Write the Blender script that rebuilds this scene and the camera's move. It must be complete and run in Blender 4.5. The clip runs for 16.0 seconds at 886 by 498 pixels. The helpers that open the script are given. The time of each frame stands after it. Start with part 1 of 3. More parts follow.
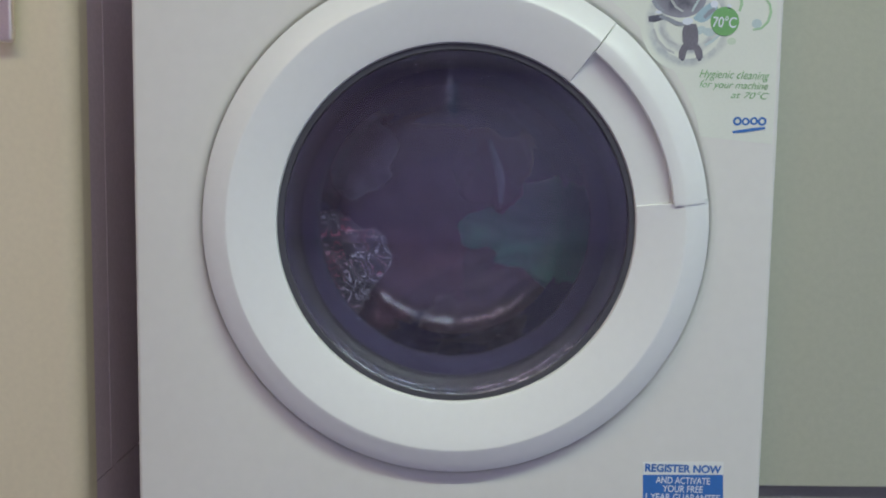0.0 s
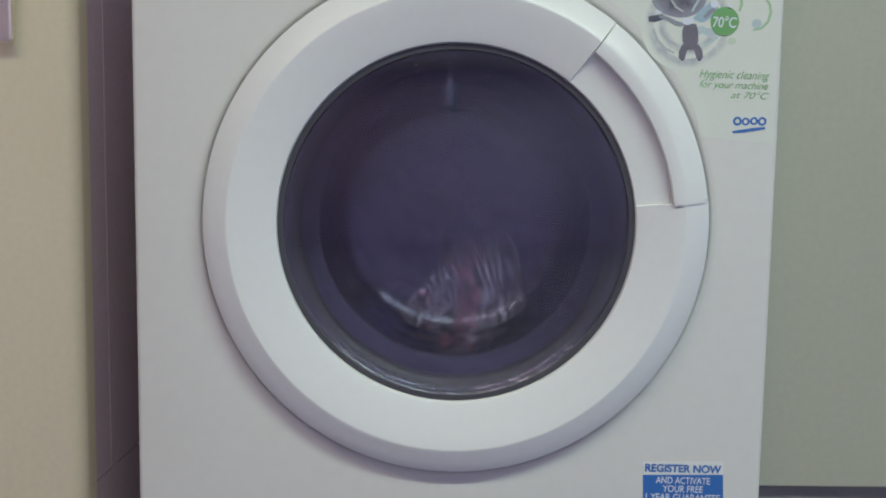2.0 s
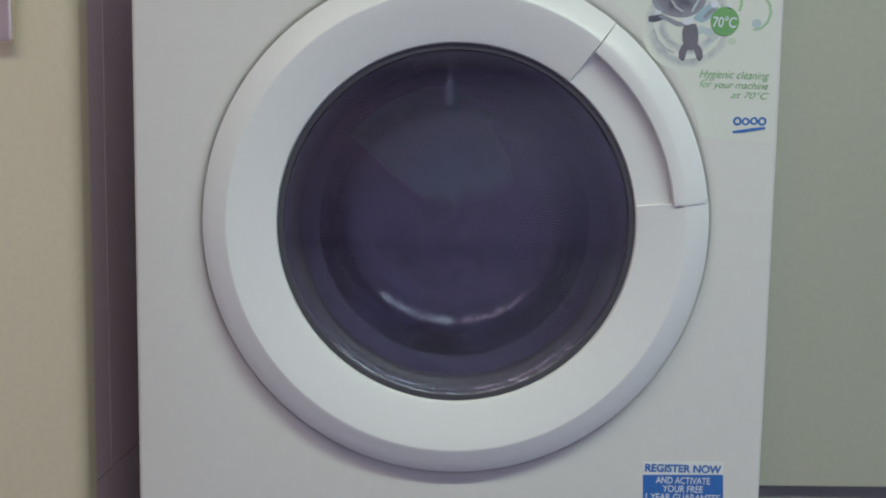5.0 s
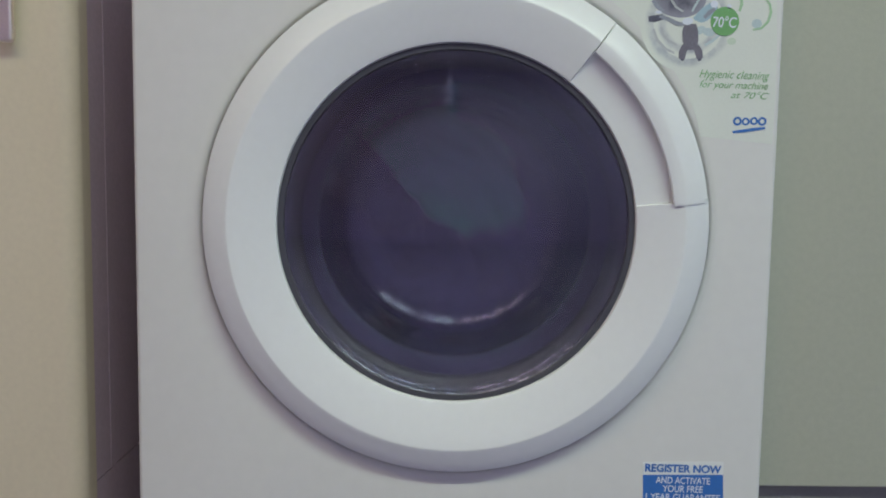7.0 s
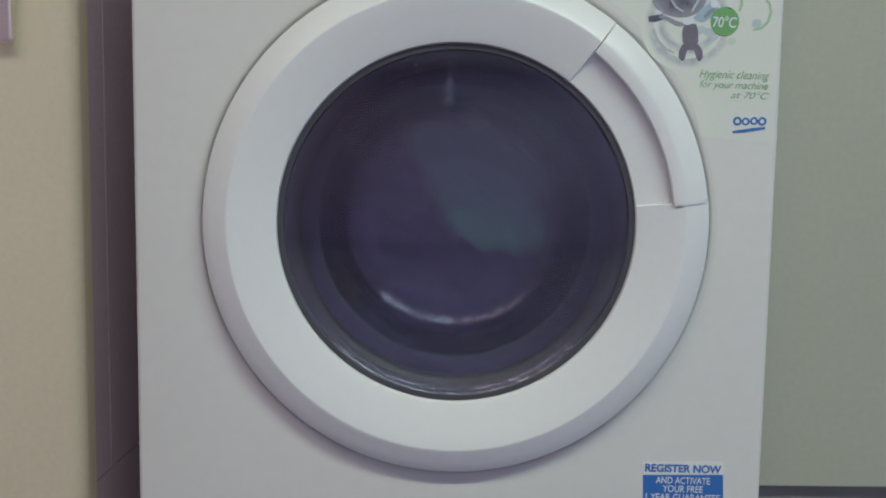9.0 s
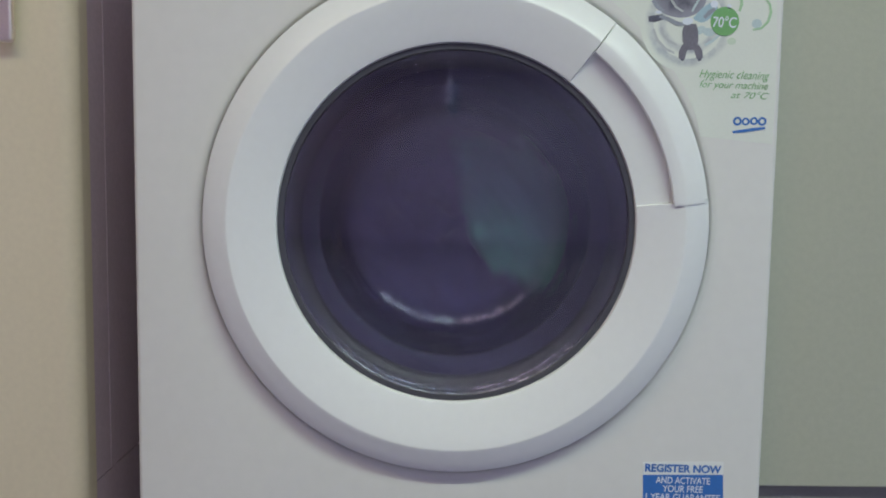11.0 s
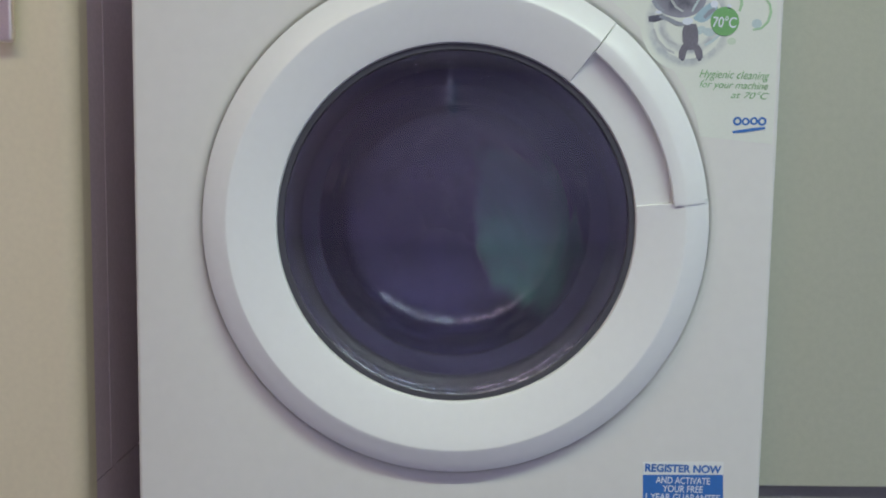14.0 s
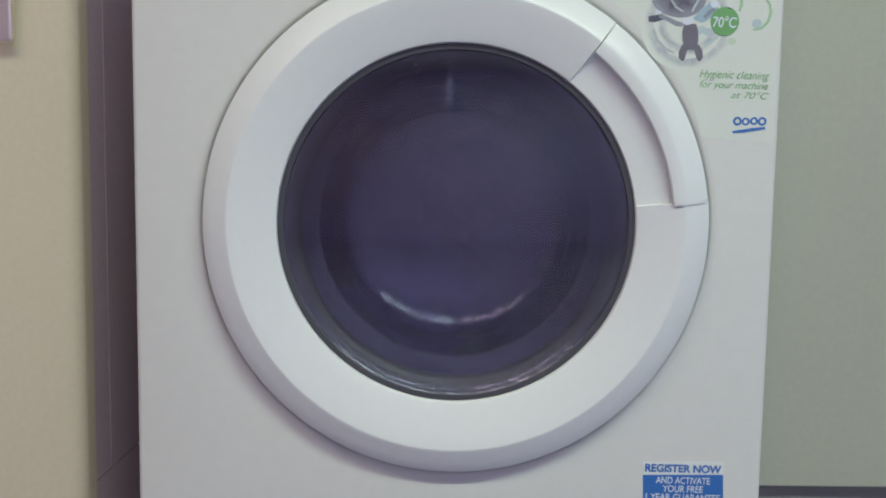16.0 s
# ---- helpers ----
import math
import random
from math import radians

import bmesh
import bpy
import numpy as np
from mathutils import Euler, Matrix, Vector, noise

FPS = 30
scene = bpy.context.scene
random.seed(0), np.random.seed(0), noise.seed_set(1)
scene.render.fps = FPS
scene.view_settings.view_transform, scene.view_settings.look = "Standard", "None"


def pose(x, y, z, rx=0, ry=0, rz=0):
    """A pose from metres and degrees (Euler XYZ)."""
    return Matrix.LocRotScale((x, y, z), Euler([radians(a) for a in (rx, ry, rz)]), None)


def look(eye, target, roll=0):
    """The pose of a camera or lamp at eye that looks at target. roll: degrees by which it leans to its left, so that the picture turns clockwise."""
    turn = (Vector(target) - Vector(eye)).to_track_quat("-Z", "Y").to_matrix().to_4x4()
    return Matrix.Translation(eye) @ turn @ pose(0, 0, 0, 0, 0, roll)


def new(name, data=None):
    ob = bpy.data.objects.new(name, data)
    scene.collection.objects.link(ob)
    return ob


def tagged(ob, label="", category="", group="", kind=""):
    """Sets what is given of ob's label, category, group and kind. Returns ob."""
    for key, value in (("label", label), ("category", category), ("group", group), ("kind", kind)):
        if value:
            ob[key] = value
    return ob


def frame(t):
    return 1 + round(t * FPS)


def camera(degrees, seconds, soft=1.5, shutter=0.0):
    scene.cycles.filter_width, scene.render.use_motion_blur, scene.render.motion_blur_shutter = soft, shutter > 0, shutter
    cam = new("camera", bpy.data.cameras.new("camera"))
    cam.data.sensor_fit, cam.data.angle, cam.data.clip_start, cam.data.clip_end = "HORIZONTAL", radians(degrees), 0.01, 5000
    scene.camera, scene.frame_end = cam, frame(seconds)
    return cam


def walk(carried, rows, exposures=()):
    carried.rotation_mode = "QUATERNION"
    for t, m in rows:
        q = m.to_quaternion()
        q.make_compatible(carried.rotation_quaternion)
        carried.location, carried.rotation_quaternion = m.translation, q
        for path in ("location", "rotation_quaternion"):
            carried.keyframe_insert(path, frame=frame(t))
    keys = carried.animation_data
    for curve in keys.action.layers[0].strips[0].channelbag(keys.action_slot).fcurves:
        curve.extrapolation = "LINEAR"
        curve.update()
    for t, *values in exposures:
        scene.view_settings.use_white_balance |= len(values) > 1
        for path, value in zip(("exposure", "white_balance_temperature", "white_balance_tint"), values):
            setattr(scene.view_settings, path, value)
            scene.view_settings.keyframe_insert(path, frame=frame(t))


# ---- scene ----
# ---- camera and its stand ----
EYE = (-0.0209, -0.7956, 0.4793)
AIM = (EYE[0] + 0.01213, EYE[1] + 0.9958, EYE[2] - 0.0905)
cam = camera(55, 16.0, soft=1.9, shutter=0.9)
walk(cam, [(0.0, look(EYE, AIM, 0.892)), (16.0, look(EYE, AIM, 0.892))],
     [(0.0, 0.06), (2.0, 0.03), (4.0, -0.08), (7.0, -0.04), (8.0, -0.11), (9.0, -0.08), (11.5, 0.04), (12.0, 0.06), (13.0, -0.02), (14.5, 0.12), (16.0, 0.16)])

# ---- world, lamps, exposure ----
world = bpy.data.worlds.new("world")
scene.world = world
world.use_nodes = True
_wn = world.node_tree.nodes
_sky = _wn.new("ShaderNodeTexSky")
_sky.sky_type = "NISHITA"
_sky.sun_disc = False
_sky.sun_elevation, _sky.sun_rotation = radians(35), radians(100)
world.node_tree.links.new(_sky.outputs[0], _wn["Background"].inputs[0])
_wn["Background"].inputs[1].default_value = 0.1
scene.view_settings.exposure = 0.0


LAMP_Y = -1.6      # both added ceiling lamps, out of view, hang in one row across the room


def area_lamp(name, eye, target, sx, sy, watts, color):
    d = bpy.data.lights.new(name, "AREA")
    d.shape, d.size, d.size_y, d.energy, d.color = "RECTANGLE", sx, sy, watts, color
    ob = new(name, d)
    ob.matrix_world = look(eye, target)
    return ob


# Unseen lamps: greenish right, warm left tint the fronts; their lengths shape the arcs.
area_lamp("added_ceiling_lamp", (1.12, LAMP_Y, 2.36), (1.12, LAMP_Y, 0), 2.2, 0.2, 53, (0.81, 1.0, 0.84))
area_lamp("added_ceiling_lamp", (-1.12, LAMP_Y, 2.36), (-1.12, LAMP_Y, 0), 1.9, 0.2, 20, (1.0, 0.82, 0.66))
# Unseen lamp added to mirror as an upright streak in the pane.
area_lamp("streak_lamp", (-0.025, -3.17, 2.0), (-0.025, 0, 2.0), 0.07, 0.42, 0.05, (0.72, 0.70, 1.0))


# ---- materials ----
def material(name, color, rough=0.5, metal=0.0, vary=0.06, scale=40.0, bump=0.0, bump_scale=300.0, **extra):
    """Principled surface with large stains and fine grain in the colour, and fine relief."""
    m = bpy.data.materials.new(name)
    m.use_nodes = True
    n, l = m.node_tree.nodes, m.node_tree.links
    b = n["Principled BSDF"]
    b.inputs["Roughness"].default_value, b.inputs["Metallic"].default_value = rough, metal
    tc = n.new("ShaderNodeTexCoord")
    big = n.new("ShaderNodeTexNoise")
    big.inputs["Scale"].default_value, big.inputs["Detail"].default_value = scale * 0.12, 3
    fine = n.new("ShaderNodeTexNoise")
    fine.inputs["Scale"].default_value, fine.inputs["Detail"].default_value = scale * 6, 4
    l.new(tc.outputs["Object"], big.inputs["Vector"])
    l.new(tc.outputs["Object"], fine.inputs["Vector"])
    add = n.new("ShaderNodeMath")
    add.operation = "ADD"
    l.new(big.outputs[0], add.inputs[0])
    l.new(fine.outputs[0], add.inputs[1])
    ramp = n.new("ShaderNodeMapRange")
    ramp.inputs[1].default_value, ramp.inputs[2].default_value = 0.6, 1.4
    ramp.inputs[3].default_value, ramp.inputs[4].default_value = 1 - vary, 1 + vary
    l.new(add.outputs[0], ramp.inputs[0])
    mul = n.new("ShaderNodeVectorMath")
    mul.operation = "SCALE"
    mul.inputs[0].default_value = color
    l.new(ramp.outputs[0], mul.inputs["Scale"])
    l.new(mul.outputs[0], b.inputs["Base Color"])
    if bump:
        bn = n.new("ShaderNodeTexNoise")
        bn.inputs["Scale"].default_value = bump_scale
        l.new(tc.outputs["Object"], bn.inputs["Vector"])
        bp = n.new("ShaderNodeBump")
        bp.inputs["Strength"].default_value, bp.inputs["Distance"].default_value = bump, 0.001
        l.new(bn.outputs[0], bp.inputs["Height"])
        l.new(bp.outputs[0], b.inputs["Normal"])
    for key, value in extra.items():
        b.inputs[key.replace("_", " ")].default_value = value
    return m


ENAMEL = material("white_enamel", (0.72, 0.715, 0.69), 0.36, vary=0.03, scale=12, bump=0.05, bump_scale=500)
PLASTIC = material("white_plastic", (0.80, 0.815, 0.81), 0.32, vary=0.02, scale=20, bump=0.04, bump_scale=900)
CREAM = material("cream_laminate", (0.70, 0.62, 0.465), 0.42, vary=0.05, scale=25, bump=0.1, bump_scale=400)
SAGE = material("grey_green_laminate", (0.425, 0.435, 0.35), 0.36, vary=0.06, scale=25, bump=0.1, bump_scale=400)
CARCASS = material("carcass_board", (0.60, 0.49, 0.56), 0.6, vary=0.1, scale=30)
PLINTH = material("dark_plinth", (0.10, 0.10, 0.11), 0.6, vary=0.1)
PLINTH_GREY = material("grey_plinth", (0.24, 0.24, 0.23), 0.6, vary=0.1)
STEEL = material("brushed_steel", (0.86, 0.78, 0.70), 0.36, 1.0, vary=0.08, scale=80)
# Drum steel is darkened in its colour to stand in for the unlit inside.
SHADED_STEEL = material("shaded_drum_steel", (0.10, 0.10, 0.13), 0.5, 1.0, vary=0.15, scale=60)
RIM_BLACK = material("smoked_rim", (0.07, 0.07, 0.085), 0.4, vary=0.1)
SHEEN_PLASTIC = material("dark_grey_plastic", (0.011, 0.011, 0.015), 0.45, vary=0.1, scale=40)
LIP = material("glossy_rubber", (0.02, 0.02, 0.026), 0.2, vary=0.1, scale=40)
# Navy tone carries the veil over the glass; low specular keeps the gasket from showing.
RUBBER = material("veil_toned_rubber", (0.024, 0.022, 0.046), 0.75, vary=0.1, scale=40, Specular_IOR_Level=0.08)
# Floor out of view; its violet is set for bounce and the pane's reflection.
FLOOR = material("bounce_floor", (0.22, 0.20, 0.31), 0.5, vary=0.12, scale=20)
# Made-up wall colours: lilac tints the glass reflections, rose warms the left side.
PAINT = material("lilac_bounce_paint", (0.53, 0.465, 0.73), 0.8, vary=0.03, bump=0.1, bump_scale=150)
PAINT_B = material("lilac_mirror_paint", (0.53, 0.465, 0.73), 0.8, vary=0.03, bump=0.1, bump_scale=150)
PAINT_C = material("rose_bounce_paint", (0.58, 0.50, 0.54), 0.8, vary=0.03, bump=0.1, bump_scale=150)
CEIL = material("ceiling_paint", (0.75, 0.74, 0.76), 0.85, vary=0.02, bump=0.1, bump_scale=150)
STICKER_PAPER = material("sticker_paper", (0.72, 0.75, 0.69), 0.45, vary=0.03, scale=60)
STICKER_WHITE = material("sticker_white", (0.78, 0.80, 0.80), 0.4, vary=0.02)
BLUE = material("blue_print", (0.035, 0.16, 0.50), 0.45, vary=0.08)
WHITE_INK = material("white_print", (0.72, 0.76, 0.85), 0.45, vary=0.04)
GREEN_INK = material("green_print", (0.17, 0.40, 0.15), 0.5, vary=0.1)
GREEN_TEXT = material("thin_green_print", (0.20, 0.43, 0.18), 0.5, vary=0.15)
GREEN_PALE = material("pale_green_print", (0.38, 0.58, 0.36), 0.5, vary=0.1)
BLUE_PALE = material("pale_blue_print", (0.36, 0.50, 0.58), 0.5, vary=0.12, scale=120)
GREY_INK = material("grey_print", (0.10, 0.10, 0.14), 0.5, vary=0.3, scale=150)
GREY_MID = material("mid_grey_print", (0.30, 0.32, 0.38), 0.5, vary=0.25, scale=150)
GREY_POST = material("post_grey_print", (0.17, 0.16, 0.20), 0.5, vary=0.3, scale=150)
GREY_MIST = material("mist_grey_print", (0.50, 0.52, 0.53), 0.5, vary=0.15, scale=150)
BLUE_MIST = material("mist_blue_print", (0.50, 0.60, 0.62), 0.5, vary=0.15, scale=150)
GREEN_MIST = material("mist_green_print", (0.58, 0.68, 0.55), 0.5, vary=0.1, scale=150)


def soft_print(name, color, paper, cx, cz, radius, width, aspect=1.0):
    """Ink that fades into the paper away from a circle of that radius, broken up by smears."""
    m = material(name, color, 0.5, vary=0.12, scale=120)
    n, l = m.node_tree.nodes, m.node_tree.links
    b = n["Principled BSDF"]
    ink = b.inputs["Base Color"].links[0].from_socket
    tc = n.new("ShaderNodeTexCoord")
    shift = n.new("ShaderNodeVectorMath")
    shift.operation = "SUBTRACT"
    shift.inputs[1].default_value = (cx, 0, cz)
    l.new(tc.outputs["Object"], shift.inputs[0])
    flat = n.new("ShaderNodeVectorMath")
    flat.operation = "MULTIPLY"
    flat.inputs[1].default_value = (1, 0, aspect)
    l.new(shift.outputs[0], flat.inputs[0])
    far = n.new("ShaderNodeVectorMath")
    far.operation = "LENGTH"
    l.new(flat.outputs[0], far.inputs[0])
    off = n.new("ShaderNodeMath")
    off.operation = "SUBTRACT"
    off.inputs[1].default_value = radius
    l.new(far.outputs["Value"], off.inputs[0])
    near = n.new("ShaderNodeMath")
    near.operation = "ABSOLUTE"
    l.new(off.outputs[0], near.inputs[0])
    fade = n.new("ShaderNodeMapRange")
    fade.interpolation_type = "SMOOTHSTEP"
    fade.inputs[1].default_value, fade.inputs[2].default_value = width, width * 0.15
    l.new(near.outputs[0], fade.inputs[0])
    smear = n.new("ShaderNodeTexNoise")
    smear.inputs["Scale"].default_value, smear.inputs["Detail"].default_value = 90, 2
    l.new(tc.outputs["Object"], smear.inputs["Vector"])
    cut = n.new("ShaderNodeMapRange")
    cut.inputs[1].default_value, cut.inputs[2].default_value, cut.inputs[3].default_value = 0.35, 0.65, 0.25
    l.new(smear.outputs[0], cut.inputs[0])
    mul = n.new("ShaderNodeMath")
    mul.operation = "MULTIPLY"
    l.new(fade.outputs[0], mul.inputs[0])
    l.new(cut.outputs[0], mul.inputs[1])
    mix = n.new("ShaderNodeMix")
    mix.data_type = "RGBA"
    mix.inputs[6].default_value = (*paper, 1)
    l.new(mul.outputs[0], mix.inputs[0])
    l.new(ink, mix.inputs[7])
    l.new(mix.outputs[2], b.inputs["Base Color"])
    return m


PAPER = (0.72, 0.75, 0.69)
SOFT_RING = soft_print("soft_ring_print", (0.44, 0.47, 0.50), PAPER, 0.2115, 0.6190, 0.0345, 0.0075)
SOFT_RING_B = soft_print("soft_inner_ring_print", (0.42, 0.44, 0.48), PAPER, 0.2115, 0.6190, 0.0245, 0.0055)
SOFT_BODY = soft_print("soft_body_print", (0.085, 0.08, 0.12), (0.30, 0.30, 0.36), 0.2030, 0.6400, 0.0060, 0.0190, 1.4)

GLASS = bpy.data.materials.new("door_glass")
GLASS.use_nodes = True
_b = GLASS.node_tree.nodes["Principled BSDF"]
_b.inputs["Base Color"].default_value = (0.90, 0.90, 0.97, 1)
_b.inputs["Roughness"].default_value = 0.0
_b.inputs["IOR"].default_value = 1.54
_b.inputs["Transmission Weight"].default_value = 1.0


WATER = GLASS.copy()
WATER.name = "water"
WATER.node_tree.nodes["Principled BSDF"].inputs["IOR"].default_value = 1.33
# Tint and high IOR put a violet veil over the glass.
COVER = GLASS.copy()
COVER.name = "veil_cover"
_b = COVER.node_tree.nodes["Principled BSDF"]
_b.inputs["Base Color"].default_value = (0.84, 0.82, 0.97, 1)
_b.inputs["IOR"].default_value = 1.65
_b.inputs["Roughness"].default_value = 0.06


def cloth(name, color, vary=0.2):
    return material(name, color, 0.9, vary=vary, scale=60, bump=0.5, bump_scale=700, Sheen_Weight=0.15)


# Blue raised in both cloths to stand in for the veil over the glass.
NAVY = cloth("veil_navy_cotton", (0.015, 0.0115, 0.080))
NAVY_B = cloth("veil_blue_cotton", (0.015, 0.0115, 0.070))
MAROON = cloth("maroon_cotton", (0.046, 0.012, 0.022))
BROWN = cloth("brown_cotton", (0.030, 0.015, 0.017))
RED = cloth("dark_red_cotton", (0.058, 0.009, 0.022))
GREEN = cloth("green_cotton", (0.034, 0.165, 0.118))
PALE = cloth("pale_grey_cotton", (0.115, 0.105, 0.135), 0.3)


def paisley():
    """Dark cloth with curled pale and pink lines."""
    m = cloth("paisley_cotton", (0.013, 0.008, 0.017))
    n, l = m.node_tree.nodes, m.node_tree.links
    b = n["Principled BSDF"]
    under = b.inputs["Base Color"].links[0].from_socket
    tc = n.new("ShaderNodeTexCoord")
    no = n.new("ShaderNodeTexNoise")
    no.inputs["Scale"].default_value, no.inputs["Detail"].default_value = 27, 0.6
    no.inputs["Distortion"].default_value = 0.9
    l.new(tc.outputs["Object"], no.inputs["Vector"])
    wave = n.new("ShaderNodeMath")
    wave.operation = "MULTIPLY"
    wave.inputs[1].default_value = 66
    l.new(no.outputs[0], wave.inputs[0])
    sn = n.new("ShaderNodeMath")
    sn.operation = "SINE"
    l.new(wave.outputs[0], sn.inputs[0])
    edge = n.new("ShaderNodeMapRange")
    edge.inputs[1].default_value, edge.inputs[2].default_value = 0.68, 1.0
    l.new(sn.outputs[0], edge.inputs[0])
    patch = n.new("ShaderNodeTexNoise")
    patch.inputs["Scale"].default_value = 22
    l.new(tc.outputs["Object"], patch.inputs["Vector"])
    pr = n.new("ShaderNodeMapRange")
    pr.inputs[1].default_value, pr.inputs[2].default_value = 0.50, 0.60
    l.new(patch.outputs[0], pr.inputs[0])
    ink = n.new("ShaderNodeMix")
    ink.data_type = "RGBA"
    ink.inputs[6].default_value, ink.inputs[7].default_value = (0.42, 0.42, 0.52, 1), (0.40, 0.11, 0.17, 1)
    l.new(pr.outputs[0], ink.inputs[0])
    mix = n.new("ShaderNodeMix")
    mix.data_type = "RGBA"
    l.new(edge.outputs[0], mix.inputs[0])
    l.new(under, mix.inputs[6])
    l.new(ink.outputs[2], mix.inputs[7])
    l.new(mix.outputs[2], b.inputs["Base Color"])
    return m


PAISLEY = paisley()


# ---- mesh helpers ----
def part(name, bm, mat, parent=None, label="", smooth=None):
    """Link a bmesh as one mesh object, under parent if given. smooth: the angle below which edges are shaded round."""
    bmesh.ops.recalc_face_normals(bm, faces=bm.faces)
    if smooth:
        for f in bm.faces:
            f.smooth = True
        for e in bm.edges:
            if len(e.link_faces) == 2 and e.calc_face_angle(0) > radians(smooth):
                e.smooth = False
    me = bpy.data.meshes.new(name)
    bm.to_mesh(me)
    bm.free()
    me.materials.append(mat)
    ob = new(name, me)
    if parent:
        ob.parent = parent
    if label:
        ob["label"] = label
    return ob


def box(x0, x1, y0, y1, z0, z1, bevel=0.0, segments=2):
    bm = bmesh.new()
    bmesh.ops.create_cube(bm, size=1)
    for v in bm.verts:
        v.co = Vector(((x0, x1)[v.co.x > 0], (y0, y1)[v.co.y > 0], (z0, z1)[v.co.z > 0]))
    if bevel:
        bmesh.ops.bevel(bm, geom=bm.edges[:], offset=bevel, segments=segments, affect="EDGES", profile=0.5)
    return bm


def lathe(profiles, close=True, cx=0.0, cz=0.0):
    """Skin between rings: a list of (angle in degrees, [(r, y), ...]), turned about the y axis through cx, cz."""
    bm = bmesh.new()
    rings = []
    for a, prof in profiles:
        c, s = math.cos(radians(a)), math.sin(radians(a))
        rings.append([bm.verts.new((cx + r * c, y, cz + r * s)) for r, y in prof])
    pairs = list(zip(rings, rings[1:]))
    if close:
        pairs.append((rings[-1], rings[0]))
    for A, B in pairs:
        for i in range(len(A) - 1):
            bm.faces.new((A[i], A[i + 1], B[i + 1], B[i]))
    return bm


def ring_of(prof, n=128, cx=0.0, cz=0.0):
    bm = lathe([(360 * i / n, prof) for i in range(n)], True, cx, cz)
    bmesh.ops.remove_doubles(bm, verts=bm.verts, dist=1e-6)
    return bm


def sheet(points, y, thick=0.0002):
    """A thin flat sheet with the outline points (x, z), its face at y."""
    bm = bmesh.new()
    f = bm.faces.new([bm.verts.new((x, y + thick, z)) for x, z in points])
    r = bmesh.ops.extrude_face_region(bm, geom=[f])
    for v in r["geom"]:
        if isinstance(v, bmesh.types.BMVert):
            v.co.y -= thick
    return bm


def disc(cx, cz, rx, rz, y, n=32, turn=0.0):
    c, s = math.cos(radians(turn)), math.sin(radians(turn))
    pts = []
    for i in range(n):
        a = 2 * math.pi * i / n
        u, v = rx * math.cos(a), rz * math.sin(a)
        pts.append((cx + u * c - v * s, cz + u * s + v * c))
    return sheet(pts, y)


def stroke(points, width, y):
    """A flat ribbon along points (x, z)."""
    bm = bmesh.new()
    P = [Vector((a, 0, b)) for a, b in points]
    L, R = [], []
    for i, p in enumerate(P):
        d = (P[min(i + 1, len(P) - 1)] - P[max(i - 1, 0)]).normalized()
        nrm = Vector((-d.z, 0, d.x)) * width * 0.5 * (0.5 + 0.5 * math.sin(math.pi * (i + 0.6) / (len(P) + 0.2)))
        L.append(bm.verts.new((p.x + nrm.x, y, p.z + nrm.z)))
        R.append(bm.verts.new((p.x - nrm.x, y, p.z - nrm.z)))
    for i in range(len(P) - 1):
        bm.faces.new((L[i], L[i + 1], R[i + 1], R[i]))
    r = bmesh.ops.extrude_face_region(bm, geom=bm.faces[:])
    for v in r["geom"]:
        if isinstance(v, bmesh.types.BMVert):
            v.co.y += 0.00012
    return bm


def lettering(name, text, x0, x1, z0, z1, y, mat, parent, turn=0.0, shear=0.0, bold=0.0):
    """Flat letters that fill the box x0..x1, z0..z1, turned clockwise about its middle."""
    cu = bpy.data.curves.new(name, "FONT")
    cu.body, cu.shear, cu.offset = text, shear, bold
    cu.extrude = 0.001
    tmp = bpy.data.objects.new(name, cu)
    scene.collection.objects.link(tmp)
    me = bpy.data.meshes.new_from_object(tmp.evaluated_get(bpy.context.evaluated_depsgraph_get()))
    bpy.data.objects.remove(tmp)
    bpy.data.curves.remove(cu)
    n = len(me.vertices)
    co = np.empty(n * 3)
    me.vertices.foreach_get("co", co)
    co = co.reshape(-1, 3)
    lo, hi = co.min(0), co.max(0)
    u = (co[:, 0] - lo[0]) / (hi[0] - lo[0]) - 0.5
    v = (co[:, 1] - lo[1]) / (hi[1] - lo[1]) - 0.5
    u, v = u * (x1 - x0), v * (z1 - z0)
    c, s = math.cos(radians(turn)), math.sin(radians(turn))
    out = np.c_[(x0 + x1) / 2 + u * c + v * s, y - co[:, 2] * 0.05, (z0 + z1) / 2 - u * s + v * c]
    me.vertices.foreach_set("co", out.ravel())
    me.update()
    me.materials.clear()
    me.materials.append(mat)
    ob = new(name, me)
    ob.parent = parent
    return ob


def empty(name, x=0, y=0, z=0):
    ob = new(name)
    ob.location = (x, y, z)
    ob.empty_display_size = 0.05
    return ob


# ---- the room ----
X0, X1, Y0, Y1, ZT = -2.7, 2.8, -3.2, 0.60, 2.4
# The opening is made up, a slot for the streak lamp.
def wall_with_opening():
    wx0, wx1, wz0, wz1 = -0.03, 0.07, 1.68, 2.22
    bm = bmesh.new()
    for b in ((X0 - 0.1, wx0, -0.1, ZT + 0.1), (wx1, X1 + 0.1, -0.1, ZT + 0.1), (wx0, wx1, -0.1, wz0), (wx0, wx1, wz1, ZT + 0.1)):
        me = bpy.data.meshes.new("tmp")
        piece = box(b[0], b[1], Y0 - 0.1, Y0, b[2], b[3])
        piece.to_mesh(me)
        piece.free()
        bm.from_mesh(me)
        bpy.data.meshes.remove(me)
    return bm


